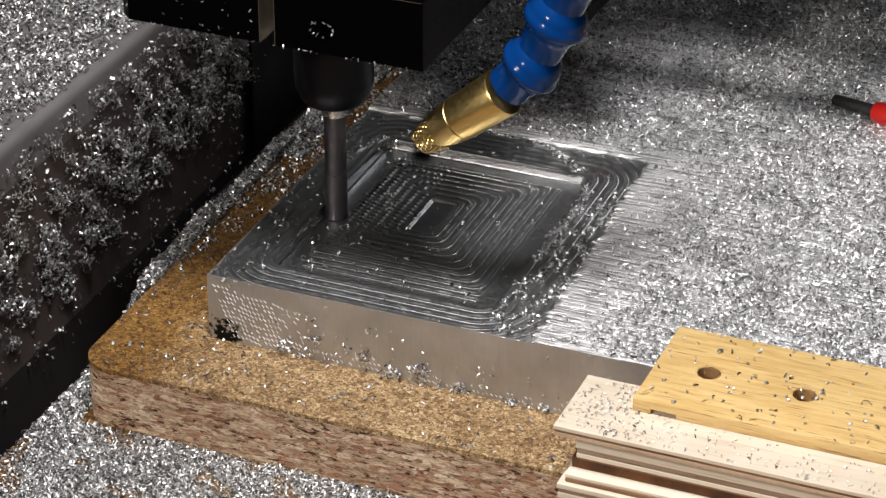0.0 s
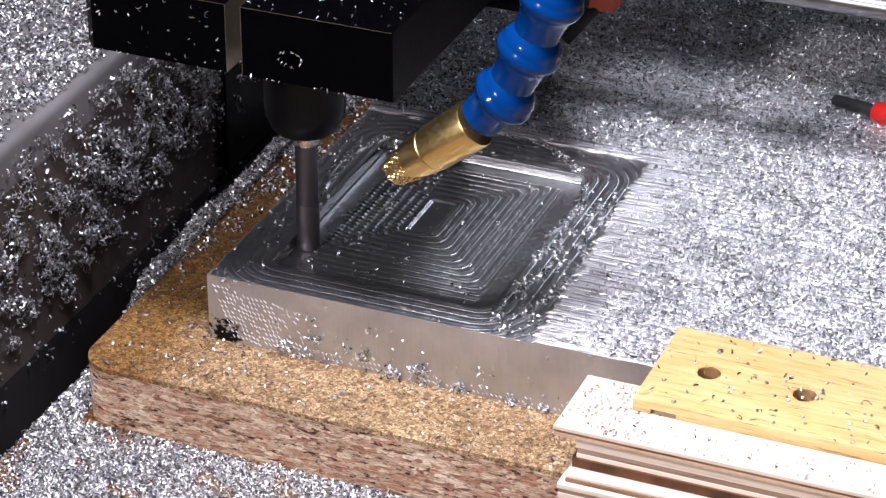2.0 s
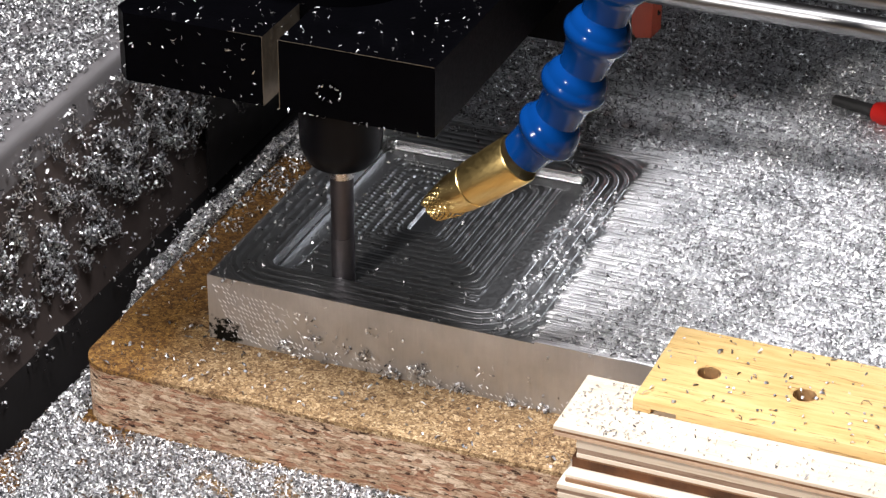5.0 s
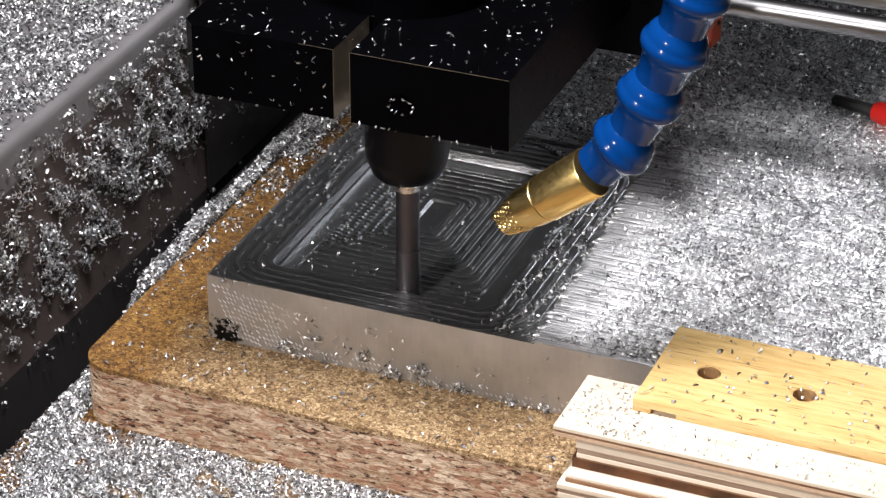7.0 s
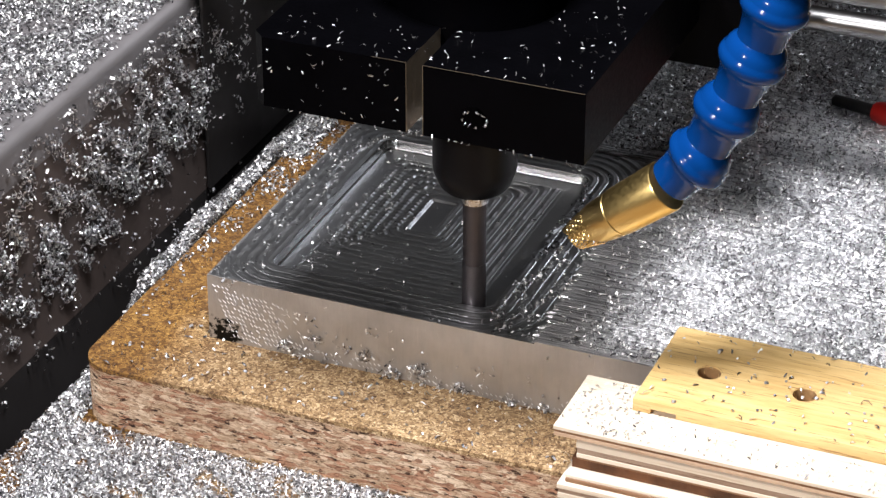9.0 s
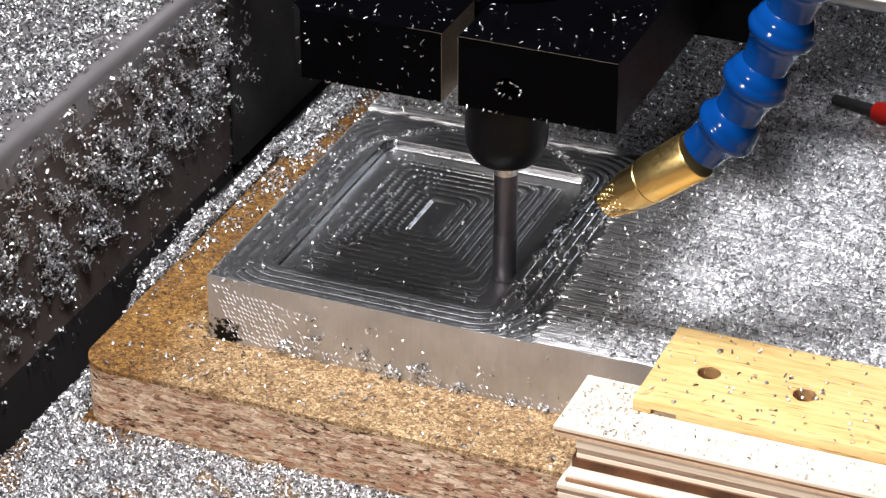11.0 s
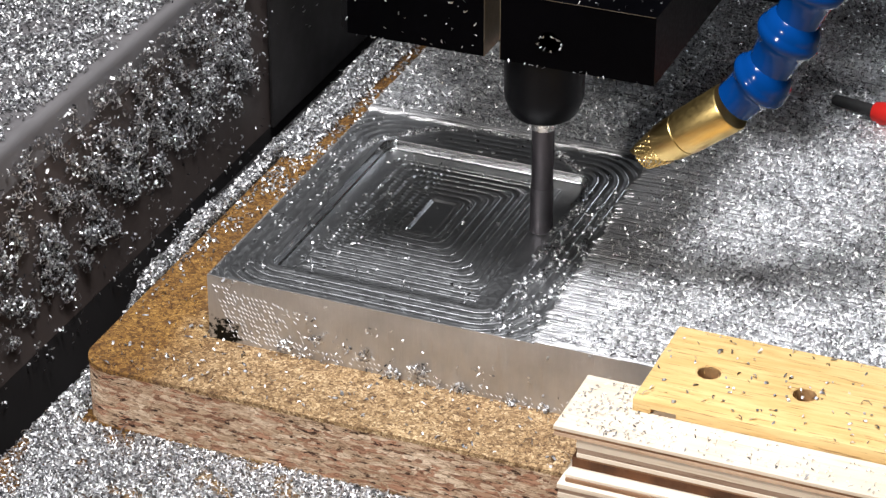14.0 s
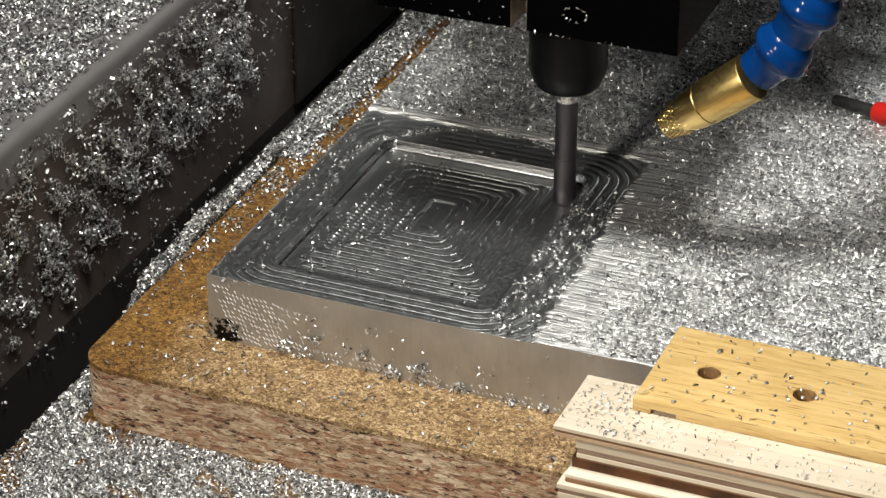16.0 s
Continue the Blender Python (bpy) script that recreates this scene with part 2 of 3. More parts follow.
def prism(outline, z0, z1, bevel=0.0):
    """An outline in x and y, raised from z0 to z1."""
    bm = bmesh.new()
    lo = [bm.verts.new((x, y, z0)) for x, y in outline]
    hi = [bm.verts.new((x, y, z1)) for x, y in outline]
    n = len(outline)
    for k in range(n):
        bm.faces.new((lo[k], lo[(k + 1) % n], hi[(k + 1) % n], hi[k]))
    bm.faces.new(lo[::-1])
    bm.faces.new(hi)
    if bevel:
        edges = [e for e in bm.edges if e.calc_face_angle(0) > 0.6]
        bmesh.ops.bevel(bm, geom=edges, offset=bevel, segments=2, affect="EDGES", profile=0.6)
    return bm


# ---- the shop round the machine ----
def plain_box(name, dims, mat, label, category):
    ob = new(name, mesh_from(box(*dims), name, mat))
    return tagged(ob, label, category, kind="structure")


plain_box("floor", (-2.2, 2.2, -2.2, 2.2, -0.95, -0.9), WALL_PAINT, "plain grey workshop floor", "floor")
plain_box("ceiling", (-2.2, 2.2, -2.2, 2.2, 1.7, 1.75), WALL_PAINT, "plain grey workshop ceiling", "ceiling")
plain_box("wall_north", (-2.2, 2.2, 2.2, 2.25, -0.9, 1.7), WALL_PAINT, "plain grey workshop wall", "wall")
plain_box("wall_south", (-2.2, 2.2, -2.25, -2.2, -0.9, 1.7), WALL_PAINT, "plain grey workshop wall", "wall")
plain_box("wall_west", (-2.25, -2.2, -2.2, 2.2, -0.9, 1.7), WALL_PAINT, "plain grey workshop wall", "wall")
plain_box("wall_east", (2.2, 2.25, -2.2, 2.2, -0.9, 1.7), WALL_PAINT, "plain grey workshop wall", "wall")

TABLE = -38.9 * MM
bed = thing("machine_bed", "brown chipboard machine bed strewn with silvery swarf", "machine bed", kind="structure")
part("bed_board", box(-37.5 * MM, 0.6, -0.35, 0.75, TABLE - 0.03, TABLE), BOARD_FACE, bed)
# ledge added under the heaped chips; ledge and lip near-black as gap shade
part("bed_ledge", box(-57 * MM, -37.5 * MM, 0.105, 0.72, TABLE - 0.03, TABLE - 7 * MM), PLATE_AND_GAP_SHADE, bed)
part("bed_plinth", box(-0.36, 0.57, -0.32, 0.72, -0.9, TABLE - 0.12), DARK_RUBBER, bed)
part("bed_lip", box(-37.4 * MM, -30 * MM, -0.32, 0.72, TABLE - 0.12, TABLE - 0.03), PLATE_AND_GAP_SHADE, bed)
part("bed_support", box(-30 * MM, 0.57, -0.32, 0.72, TABLE - 0.12, TABLE - 0.03), DARK_RUBBER, bed)

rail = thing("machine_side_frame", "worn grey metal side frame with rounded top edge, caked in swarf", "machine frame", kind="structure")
# lower part of the frame, its near-black standing in for the gap's shade
part("frame_gap_shade", box(-0.36, -60.1 * MM, -0.32, 0.75, TABLE - 0.12, -44 * MM), PLATE_AND_GAP_SHADE, rail, "lower frame face, near-black for the shade in the gap")
# side and top are one frame; light and shade set their two greys
part("frame_body", box(-0.36, -60.05 * MM, -0.319, 0.749, -44 * MM, 18 * MM), FRAME_SHADED, rail, "grimy side face, coloured darker for its shade")
part("frame_lit_top", box(-0.361, -60 * MM, -0.32, 0.75, 9 * MM, 25 * MM, 3.6 * MM, 6), FRAME_LIT, rail, "rounded frame top, coloured paler for the light on it")


# ---- chipboard under the work ----
def rounded_rect(x0, x1, y0, y1, r, steps=8):
    pts = []
    for cx, cy, a in ((x1 - r, y1 - r, 0), (x0 + r, y1 - r, 90), (x0 + r, y0 + r, 180), (x1 - r, y0 + r, 270)):
        for k in range(steps + 1):
            th = radians(a + 90 * k / steps)
            pts.append((cx + r * math.cos(th), cy + r * math.sin(th)))
    return pts


def build_spoilboard():
    t = thing("chipboard_panel", "thick brown chipboard panel with rounded corner, strewn with chips", "board")
    for name, grow, z0, z1, m, text in (("core", 0.0, TABLE + 1.2 * MM, -21.3 * MM, BOARD_EDGE, "coarse flaky cut edge"),
                                        ("face_layer", 0.12, -21.3 * MM, -20 * MM, BOARD_FACE, "fine pressed top face"),
                                        ("back_layer", 0.12, TABLE, TABLE + 1.2 * MM, BOARD_FACE, "")):
        g = grow * MM
        part(name, prism(rounded_rect(-26.9 * MM - g, 0.36 + g, -25.1 * MM - g, 0.36 + g, 9 * MM), z0, z1, 0.35 * MM if z1 > -21 * MM else 0), m, t, text)
    return t


build_spoilboard()

# ---- the aluminium plate, with the pocket being milled ----
PX, PY = 93.0, 108.0       # machined field, mm
CORE = (38.4, 44.2, 48.8, 65.5)    # slot in the middle of the pocket
POCKET = (12.7, 75.7, 12.0, 91.7)  # the pocket's walls
CUT = 3.25                         # radius of the end mill
FLOOR = -3.4


def ring_distance(x, y):
    """Distance outwards from the core slot, with lightly rounded corners."""
    dx = np.maximum(np.maximum(CORE[0] - x, x - CORE[1]), 0)
    dy = np.maximum(np.maximum(CORE[2] - y, y - CORE[3]), 0)
    hi, lo = np.maximum(dx, dy), np.minimum(dx, dy)
    r = np.minimum(3.6, np.maximum(hi, 0.01))
    root = np.sqrt(np.maximum(2 * r * r - (dx - dy) ** 2, 0))
    return np.where(hi - lo < r, np.maximum((dx + dy - root) / 2 + r, hi), hi)


def wall_distance(x, y):
    """Distance inwards from the pocket's wall, negative outside it."""
    cx, cy = (POCKET[0] + POCKET[1]) / 2, (POCKET[2] + POCKET[3]) / 2
    qx = np.abs(x - cx) - (POCKET[1] - POCKET[0]) / 2 + CUT
    qy = np.abs(y - cy) - (POCKET[3] - POCKET[2]) / 2 + CUT
    return CUT - np.hypot(np.maximum(qx, 0), np.maximum(qy, 0)) - np.minimum(np.maximum(qx, qy), 0)


def edge_line(y):
    """The ragged right edge of the machined field, mm."""
    return 92.8 - 5.0 * y / 106.0


def patchy(x, y, size, seed):
    """A smooth random field, 0 to 1, in mm."""
    rng = np.random.default_rng(seed)
    out = np.zeros_like(x)
    for k in range(14):
        a, p = rng.uniform(0, 2 * math.pi), rng.uniform(0, 2 * math.pi)
        f = 2 * math.pi / (size * rng.uniform(0.5, 2.0))
        out += np.sin((x * math.cos(a) + y * math.sin(a)) * f + p)
    return np.clip(0.5 + out / 9.0, 0, 1)


def field_height(x, y):
    d, w = ring_distance(x, y), wall_distance(x, y)
    # the surface round the pocket, faced in rings that follow its wall
    out = np.maximum(-w, 0)
    phase = (out % 2.85) / 2.85
    ridge = (0.5 - 0.5 * np.cos(2 * np.pi * phase)) ** 2
    chatter = 1 + 0.7 * (patchy(x, y, 3.5, 61) - 0.5)
    z = -0.75 + np.where(out > 0.6, 0.20 * ridge * chatter + 0.12 * (phase - 0.5), 0)
    r = np.hypot(x - 42.8, y - 70.3)
    z += np.where(w < 0, 0.32 * np.exp(-((r - 36.4) / 0.6) ** 2), 0)
    # the floor: a flat channel one cutter wide along the wall, rings inside it
    phase = (d % 2.75) / 2.75
    ridge = (0.5 - 0.5 * np.cos(2 * np.pi * phase)) ** 2
    along = np.where(np.maximum(CORE[0] - x, x - CORE[1]) > np.maximum(CORE[2] - y, y - CORE[3]), y, x)
    nick = np.sin(2 * np.pi * (along / 1.9 + 0.5 * np.floor(d / 2.75))) * np.clip((CORE[0] - x) / 4, 0.0, 1) * np.clip((y - x - 6) / 6, 0, 1) * (0.4 + patchy(x, y, 9, 62))
    lean = np.where(along == y, 0.20, 0.11)
    ringed = np.clip((w - 5.6) / 0.7, 0, 1)
    floor = FLOOR + ringed * (0.12 + (0.22 + 0.10 * nick) * ridge * chatter + lean * (phase - 0.5) + 0.05 * nick)
    slot = np.clip((1.1 - d) / 0.7, 0, 1)
    floor = floor - 0.35 * slot
    # the wall leans a little, and its foot is a small fillet
    u = np.clip(1 - (w - 0.5) / 0.6, 0, 1)
    floor = floor + 0.4 * (1 - np.sqrt(np.maximum(1 - u * u, 0)))
    return np.where(w > 0, np.maximum(floor, -0.75 - 4.7 * w), z)


def build_plate():
    t = thing("aluminium_plate", "thick aluminium plate with a half-milled ringed pocket, dusted with chips", "metal plate")
    step = 0.2
    xs, ys = np.arange(0, PX + 0.1, step), np.arange(0, PY + 0.1, step)
    X, Y = np.meshgrid(xs, ys)
    rng = np.random.default_rng(4)
    rag = np.repeat(rng.normal(0, 0.7, len(ys) // 5 + 1), 5)[:len(ys)]
    Z = field_height(X, Y)
    beyond = (X > (edge_line(Y) + rag[:, None])) | (Y > 106.4 + 0.3 * np.sin(X * 0.7))
    rise = np.clip((X - edge_line(Y) - rag[:, None]) / 2.6 + 0.5, 0, 1)
    back = np.clip((Y - 106.2 - 0.3 * np.sin(X * 0.7)) / 0.9, 0, 1)
    rise = np.maximum(rise * rise * (3 - 2 * rise), back)
    Z = Z * (1 - rise) - 0.05 * rise
    outer = (X < 0.2) | (Y < 0.2)
    Z[outer] -= 0.1
    verts = np.stack([X, Y, Z], -1).reshape(-1, 3) * MM
    nx, ny = len(xs), len(ys)
    i = (np.arange(ny - 1)[:, None] * nx + np.arange(nx - 1)[None, :]).ravel()
    faces = np.stack([i, i + 1, i + nx + 1, i + nx], 1)
    me = bpy.data.meshes.new("milled_field")
    me.from_pydata(verts.tolist(), [], faces.tolist())
    me.materials.append(MILLED)
    me.materials.append(FACED)
    me.materials.append(FRESH)
    bb = beyond.ravel()
    w = wall_distance(X, Y).ravel()[faces].mean(1)
    index = np.where(bb[faces].sum(1) >= 2, 1, np.where((w > -0.1) & (w < 1.15), 2, 0))
    me.polygons.foreach_set("material_index", index.astype(np.int32))
    smooth(me, 12)
    ob = new("milled_field", me)
    ob.parent = t
    tagged(ob, "dark ringed tool marks in bare aluminium")
    # the rest of the plate round the field
    x1, y1 = 300 * MM, 260 * MM
    ex, ey = xs[-1] * MM, ys[-1] * MM
    part("plate_body", box(0, x1, 0, y1, -20 * MM, -4.4 * MM), SAWN, t, "sawn dull grey side")
    for dims in ((ex, x1, 0, y1, -4.4 * MM, 0), (0, ex, ey, y1, -4.4 * MM, 0)):
        me = mesh_from(box(*dims), "plate_skin", [FACED, SAWN])
        for p in me.polygons:
            p.material_index = 0 if p.normal.z > 0.5 else 1
        ob = new("plate_skin", me)
        ob.parent = t
    part("plate_rim", box(0, ex, 0.0, 0.5 * MM, -4.4 * MM, -0.62 * MM), SAWN, t)
    part("plate_rim", box(0, 0.5 * MM, 0.5 * MM, ey, -4.4 * MM, -0.62 * MM), SAWN, t)
    return t



def saw_marks(plate):
    """Short bright burrs left in slanted rows by the saw at the plate's corner."""
    rng = random.Random(8)
    bm = bmesh.new()
    rows = [(row, k) for row in range(11) for k in range(20)] + [(9, k) for k in range(20, 88)] + [(10, k) for k in range(20, 88)]
    for row, k in rows:
        u, v = k * 1.25, row * 1.55
        x, z = 2.0 + u + v * 0.35, -3.6 - u * 0.13 - v * 0.92 + 0.35 * math.sin(k * 0.6)
        if k > 19:
            x, z = u - 1.0 + row * 0.5, -17.2 - (row - 9) * 1.5
        fade = 0.2 + 0.75 * max(0.0, (x - 18) / 14) if k < 20 else 0.45
        if z < -19.2 or x < 1.2 or rng.random() < fade:
            continue
        a, h = 0.40 * rng.uniform(0.7, 1.15), 0.40 * rng.uniform(0.7, 1.1)
        if k > 19:
            a, h = a * 0.7, h * 0.7
        t = 0.09
        lo, hi = (x - a, z + h), (x + a, z - h)
        vs = [bm.verts.new((px * MM, py * MM, pz * MM)) for px, py, pz in
              ((lo[0], 0.0, lo[1] + t), (hi[0], 0.0, hi[1] + t), (hi[0], -0.12, hi[1] - t), (lo[0], -0.12, lo[1] - t), (lo[0], 0.0, lo[1] - t - 0.1), (hi[0], 0.0, hi[1] - t - 0.1))]
        bm.faces.new((vs[0], vs[3], vs[2], vs[1]))
        bm.faces.new((vs[3], vs[4], vs[5], vs[2]))
    ob = part("saw_marks", bm, BURR, plate, "slanted rows of bright saw burrs", 5)
    tagged(ob, "slanted rows of bright saw burrs", kind="stuff")


saw_marks(build_plate())


# ---- wooden hold-downs ----
def build_ply_stack():
    t = thing("plywood_packer", "stack of pale plywood strips with torn edges on the chipboard", "plywood block")
    x1 = 0.33
    layers = [(111.4, -36.0, 1.0, -0.1, PLY_PALE), (111.6, -35.8, -0.1, -0.8, PLY_DARK), (111.5, -35.9, -0.8, -1.8, PLY_PINK),
              (117.6, -34.6, -1.8, -2.7, PLY_DARK), (117.2, -35.5, -2.7, -4.3, PLY_PALE), (117.4, -35.3, -4.3, -5.9, PLY_GREY),
              (117.3, -35.4, -5.9, -7.1, PLY_PALE), (117.5, -35.2, -7.1, -7.7, PLY_DARK), (116.0, -34.7, -7.7, -10.6, HARDBOARD),
              (115.4, -38.2, -10.6, -11.6, PLY_PALE), (115.7, -38.4, -11.6, -12.8, PLY_DARK), (114.0, -39.8, -12.8, -14.2, PLY_PALE),
              (114.3, -39.6, -14.2, -15.4, PLY_GREY), (114.2, -39.7, -15.4, -17.0, PLY_PALE), (114.4, -39.6, -17.0, -18.2, PLY_DARK), (114.2, -39.7, -18.2, -20.0, PLY_PALE)]
    for x0, y0, z1, z0, m in layers:
        part("ply", box(x0 * MM, x1, y0 * MM, -11.0 * MM, z0 * MM, z1 * MM, 0.12 * MM, 1), m, t)
    return t


def carved(bm, cutters):
    """The mesh of bm with the cutters taken out of it."""
    ob = new("blank", mesh_from(bm, "blank", []))
    extra = []
    for c in cutters:
        k = new("cutter", mesh_from(c, "cutter", []))
        extra.append(k)
        b = ob.modifiers.new("cut", "BOOLEAN")
        b.operation, b.object, b.solver = "DIFFERENCE", k, "EXACT"
    bpy.context.view_layer.update()
    me = bpy.data.meshes.new_from_object(ob.evaluated_get(bpy.context.evaluated_depsgraph_get()))
    for k in extra + [ob]:
        bpy.data.objects.remove(k, do_unlink=True)
    return me


def build_bar():
    t = thing("oak_clamp_bar", "yellow oak clamp bar with two drilled holes, lying on plywood", "wooden bar")
    z0, z1 = 1.05, 4.6
    me = carved(box(126.8 * MM, 0.33, -22.5 * MM, 14.5 * MM, z0 * MM, z1 * MM, 0.5 * MM, 2),
                [lathe([(0, 3.0 * MM), (8 * MM, 3.0 * MM)], (x * MM, y * MM, -1 * MM), (x * MM, y * MM, 1), 28) for x, y in ((140.6, -4.4), (165.2, -5.2), (205.0, -5.0))]
                + [box(131.5 * MM, 138.0 * MM, -24 * MM, -17 * MM, 0, 2.5 * MM)])
    me.materials.append(OAK)
    smooth(me, 40)
    ob = new("bar", me)
    ob.parent = t
    rng = random.Random(77)
    for x, y in ((140.6, -4.4), (165.2, -5.2)):
        bm = lathe([(0, 0.2 * MM), (0, 2.92 * MM), (1.8 * MM, 2.9 * MM), (3.3 * MM, 2.96 * MM), (3.62 * MM, 3.3 * MM)], (x * MM, y * MM, z0 * MM), (x * MM, y * MM, 1), 28)
        bm.faces.ensure_lookup_table()
        bmesh.ops.delete(bm, geom=[bm.faces[-1]], context="FACES_ONLY")
        for v in bm.verts:
            v.co += Vector((rng.uniform(-0.12, 0.12), rng.uniform(-0.12, 0.12), rng.uniform(-0.06, 0.02))) * MM
        part("drilled_hole", bm, TORN_OAK, t, "rough brown drilled hole with torn fibres")
    return t


build_ply_stack()
build_bar()


# ---- the spindle head; built where it stands at the start ----
AX, AY = 16.45, 47.35


def build_head():
    t = thing("spindle_head", "black spindle clamp with collet nut and spinning end mill", "machine head")
    x0, x1, y0, y1, z0, z1 = -24.7, 60.4, 4.7, 92.0, 68.0, 86.3
    s0, s1, rb = 15.7, 19.9, 21.5
    cx = (s0 + s1) / 2
    half = math.asin((s1 - s0) / 2 / rb)
    bore = []
    for k in range(41):
        th = -math.pi / 2 + half + (2 * math.pi - 2 * half) * k / 40
        bore.append((cx + rb * math.cos(th), AY + rb * math.sin(th)))
    outline = [(x0, y0 + 3), (x0 + 3, y0), (s0, y0)] + bore[::-1] + [(s1, y0), (x1, y0), (x1, y1), (x0, y1)]
    bm = prism([(x * MM, y * MM) for x, y in outline], z0 * MM, z1 * MM)
    me = mesh_from(bm, "clamp_block", [BLACK, BARE_SLOT])
    for p in me.polygons:
        cxp = p.center.x / MM
        if s0 - 0.1 < cxp < s1 + 0.1 and p.center.y / MM < 27 and abs(p.normal.x) > 0.9:
            p.material_index = 1
    smooth(me, 25)
    ob = new("clamp_block", me)
    ob.parent = t
    part("screw_hole", lathe([(0.0, 3.3 * MM), (0.05 * MM, 3.3 * MM), (0.05 * MM, 2.8 * MM), (-0.4 * MM, 2.7 * MM)], (33.0 * MM, y0 * MM, 75.0 * MM), (33.0 * MM, (y0 - 1) * MM, 75.0 * MM), 24), BLACK, t, "dark screw recess with caught dust")
    for ex0, ex1, ez0, ez1 in ((s1 + 0.1, x1 - 0.2, z1 - 0.03, z1 + 0.03), (s0 - 9, s0, z1 - 0.03, z1 + 0.03), (s0 - 0.1, s0 + 0.04, z0 + 0.1, z1), (s1 - 0.04, s1 + 0.09, z0 + 0.1, z1)):
        part("worn_edge", box(ex0 * MM, ex1 * MM, (y0 - 0.04) * MM, (y0 + 0.12) * MM, ez0 * MM, ez1 * MM), BARE_SLOT, t, "edge worn to bright metal")
    part("spindle_body", lathe([(0, 15 * MM), (0, 21.3 * MM), (40 * MM, 21.3 * MM), (44 * MM, 26 * MM), (150 * MM, 26 * MM)], (AX * MM, AY * MM, 62 * MM), (AX * MM, AY * MM, 1), 64), BLACK, t)
    part("collet_nut", lathe([(0, 6 * MM), (0.4 * MM, 8.2 * MM), (1.5 * MM, 9.2 * MM), (5 * MM, 10.6 * MM), (7 * MM, 10.9 * MM), (34 * MM, 10.9 * MM)], (AX * MM, AY * MM, 32.6 * MM), (AX * MM, AY * MM, 1), 64), NUT_BLACK, t, "blackened collet nut")
    part("tool_shank", lathe([(0, 3.3 * MM), (8 * MM, 3.3 * MM)], (AX * MM, AY * MM, 28.4 * MM), (AX * MM, AY * MM, 1), 40), STEEL, t, "bright steel shank")
    part("cutting_end", lathe([(0, 2.6 * MM), (0.2 * MM, 3.2 * MM), (10 * MM, 3.2 * MM), (14 * MM, 3.12 * MM)], (AX * MM, AY * MM, -3.36 * MM), (AX * MM, AY * MM, 1), 40), CUTTER, t, "hazy grey whirl of the cutting flutes")
    part("end_mill", lathe([(9 * MM, 3.0 * MM), (30.3 * MM, 3.1 * MM)], (AX * MM, AY * MM, -1.9 * MM), (AX * MM, AY * MM, 1), 40), CARBIDE, t, "grey end mill blurred by its spin")
    part("carriage_plate", box(-40 * MM, 76 * MM, 92 * MM, 104 * MM, 55 * MM, 260 * MM, 1 * MM), BLACK, t)
    return t


head = build_head()


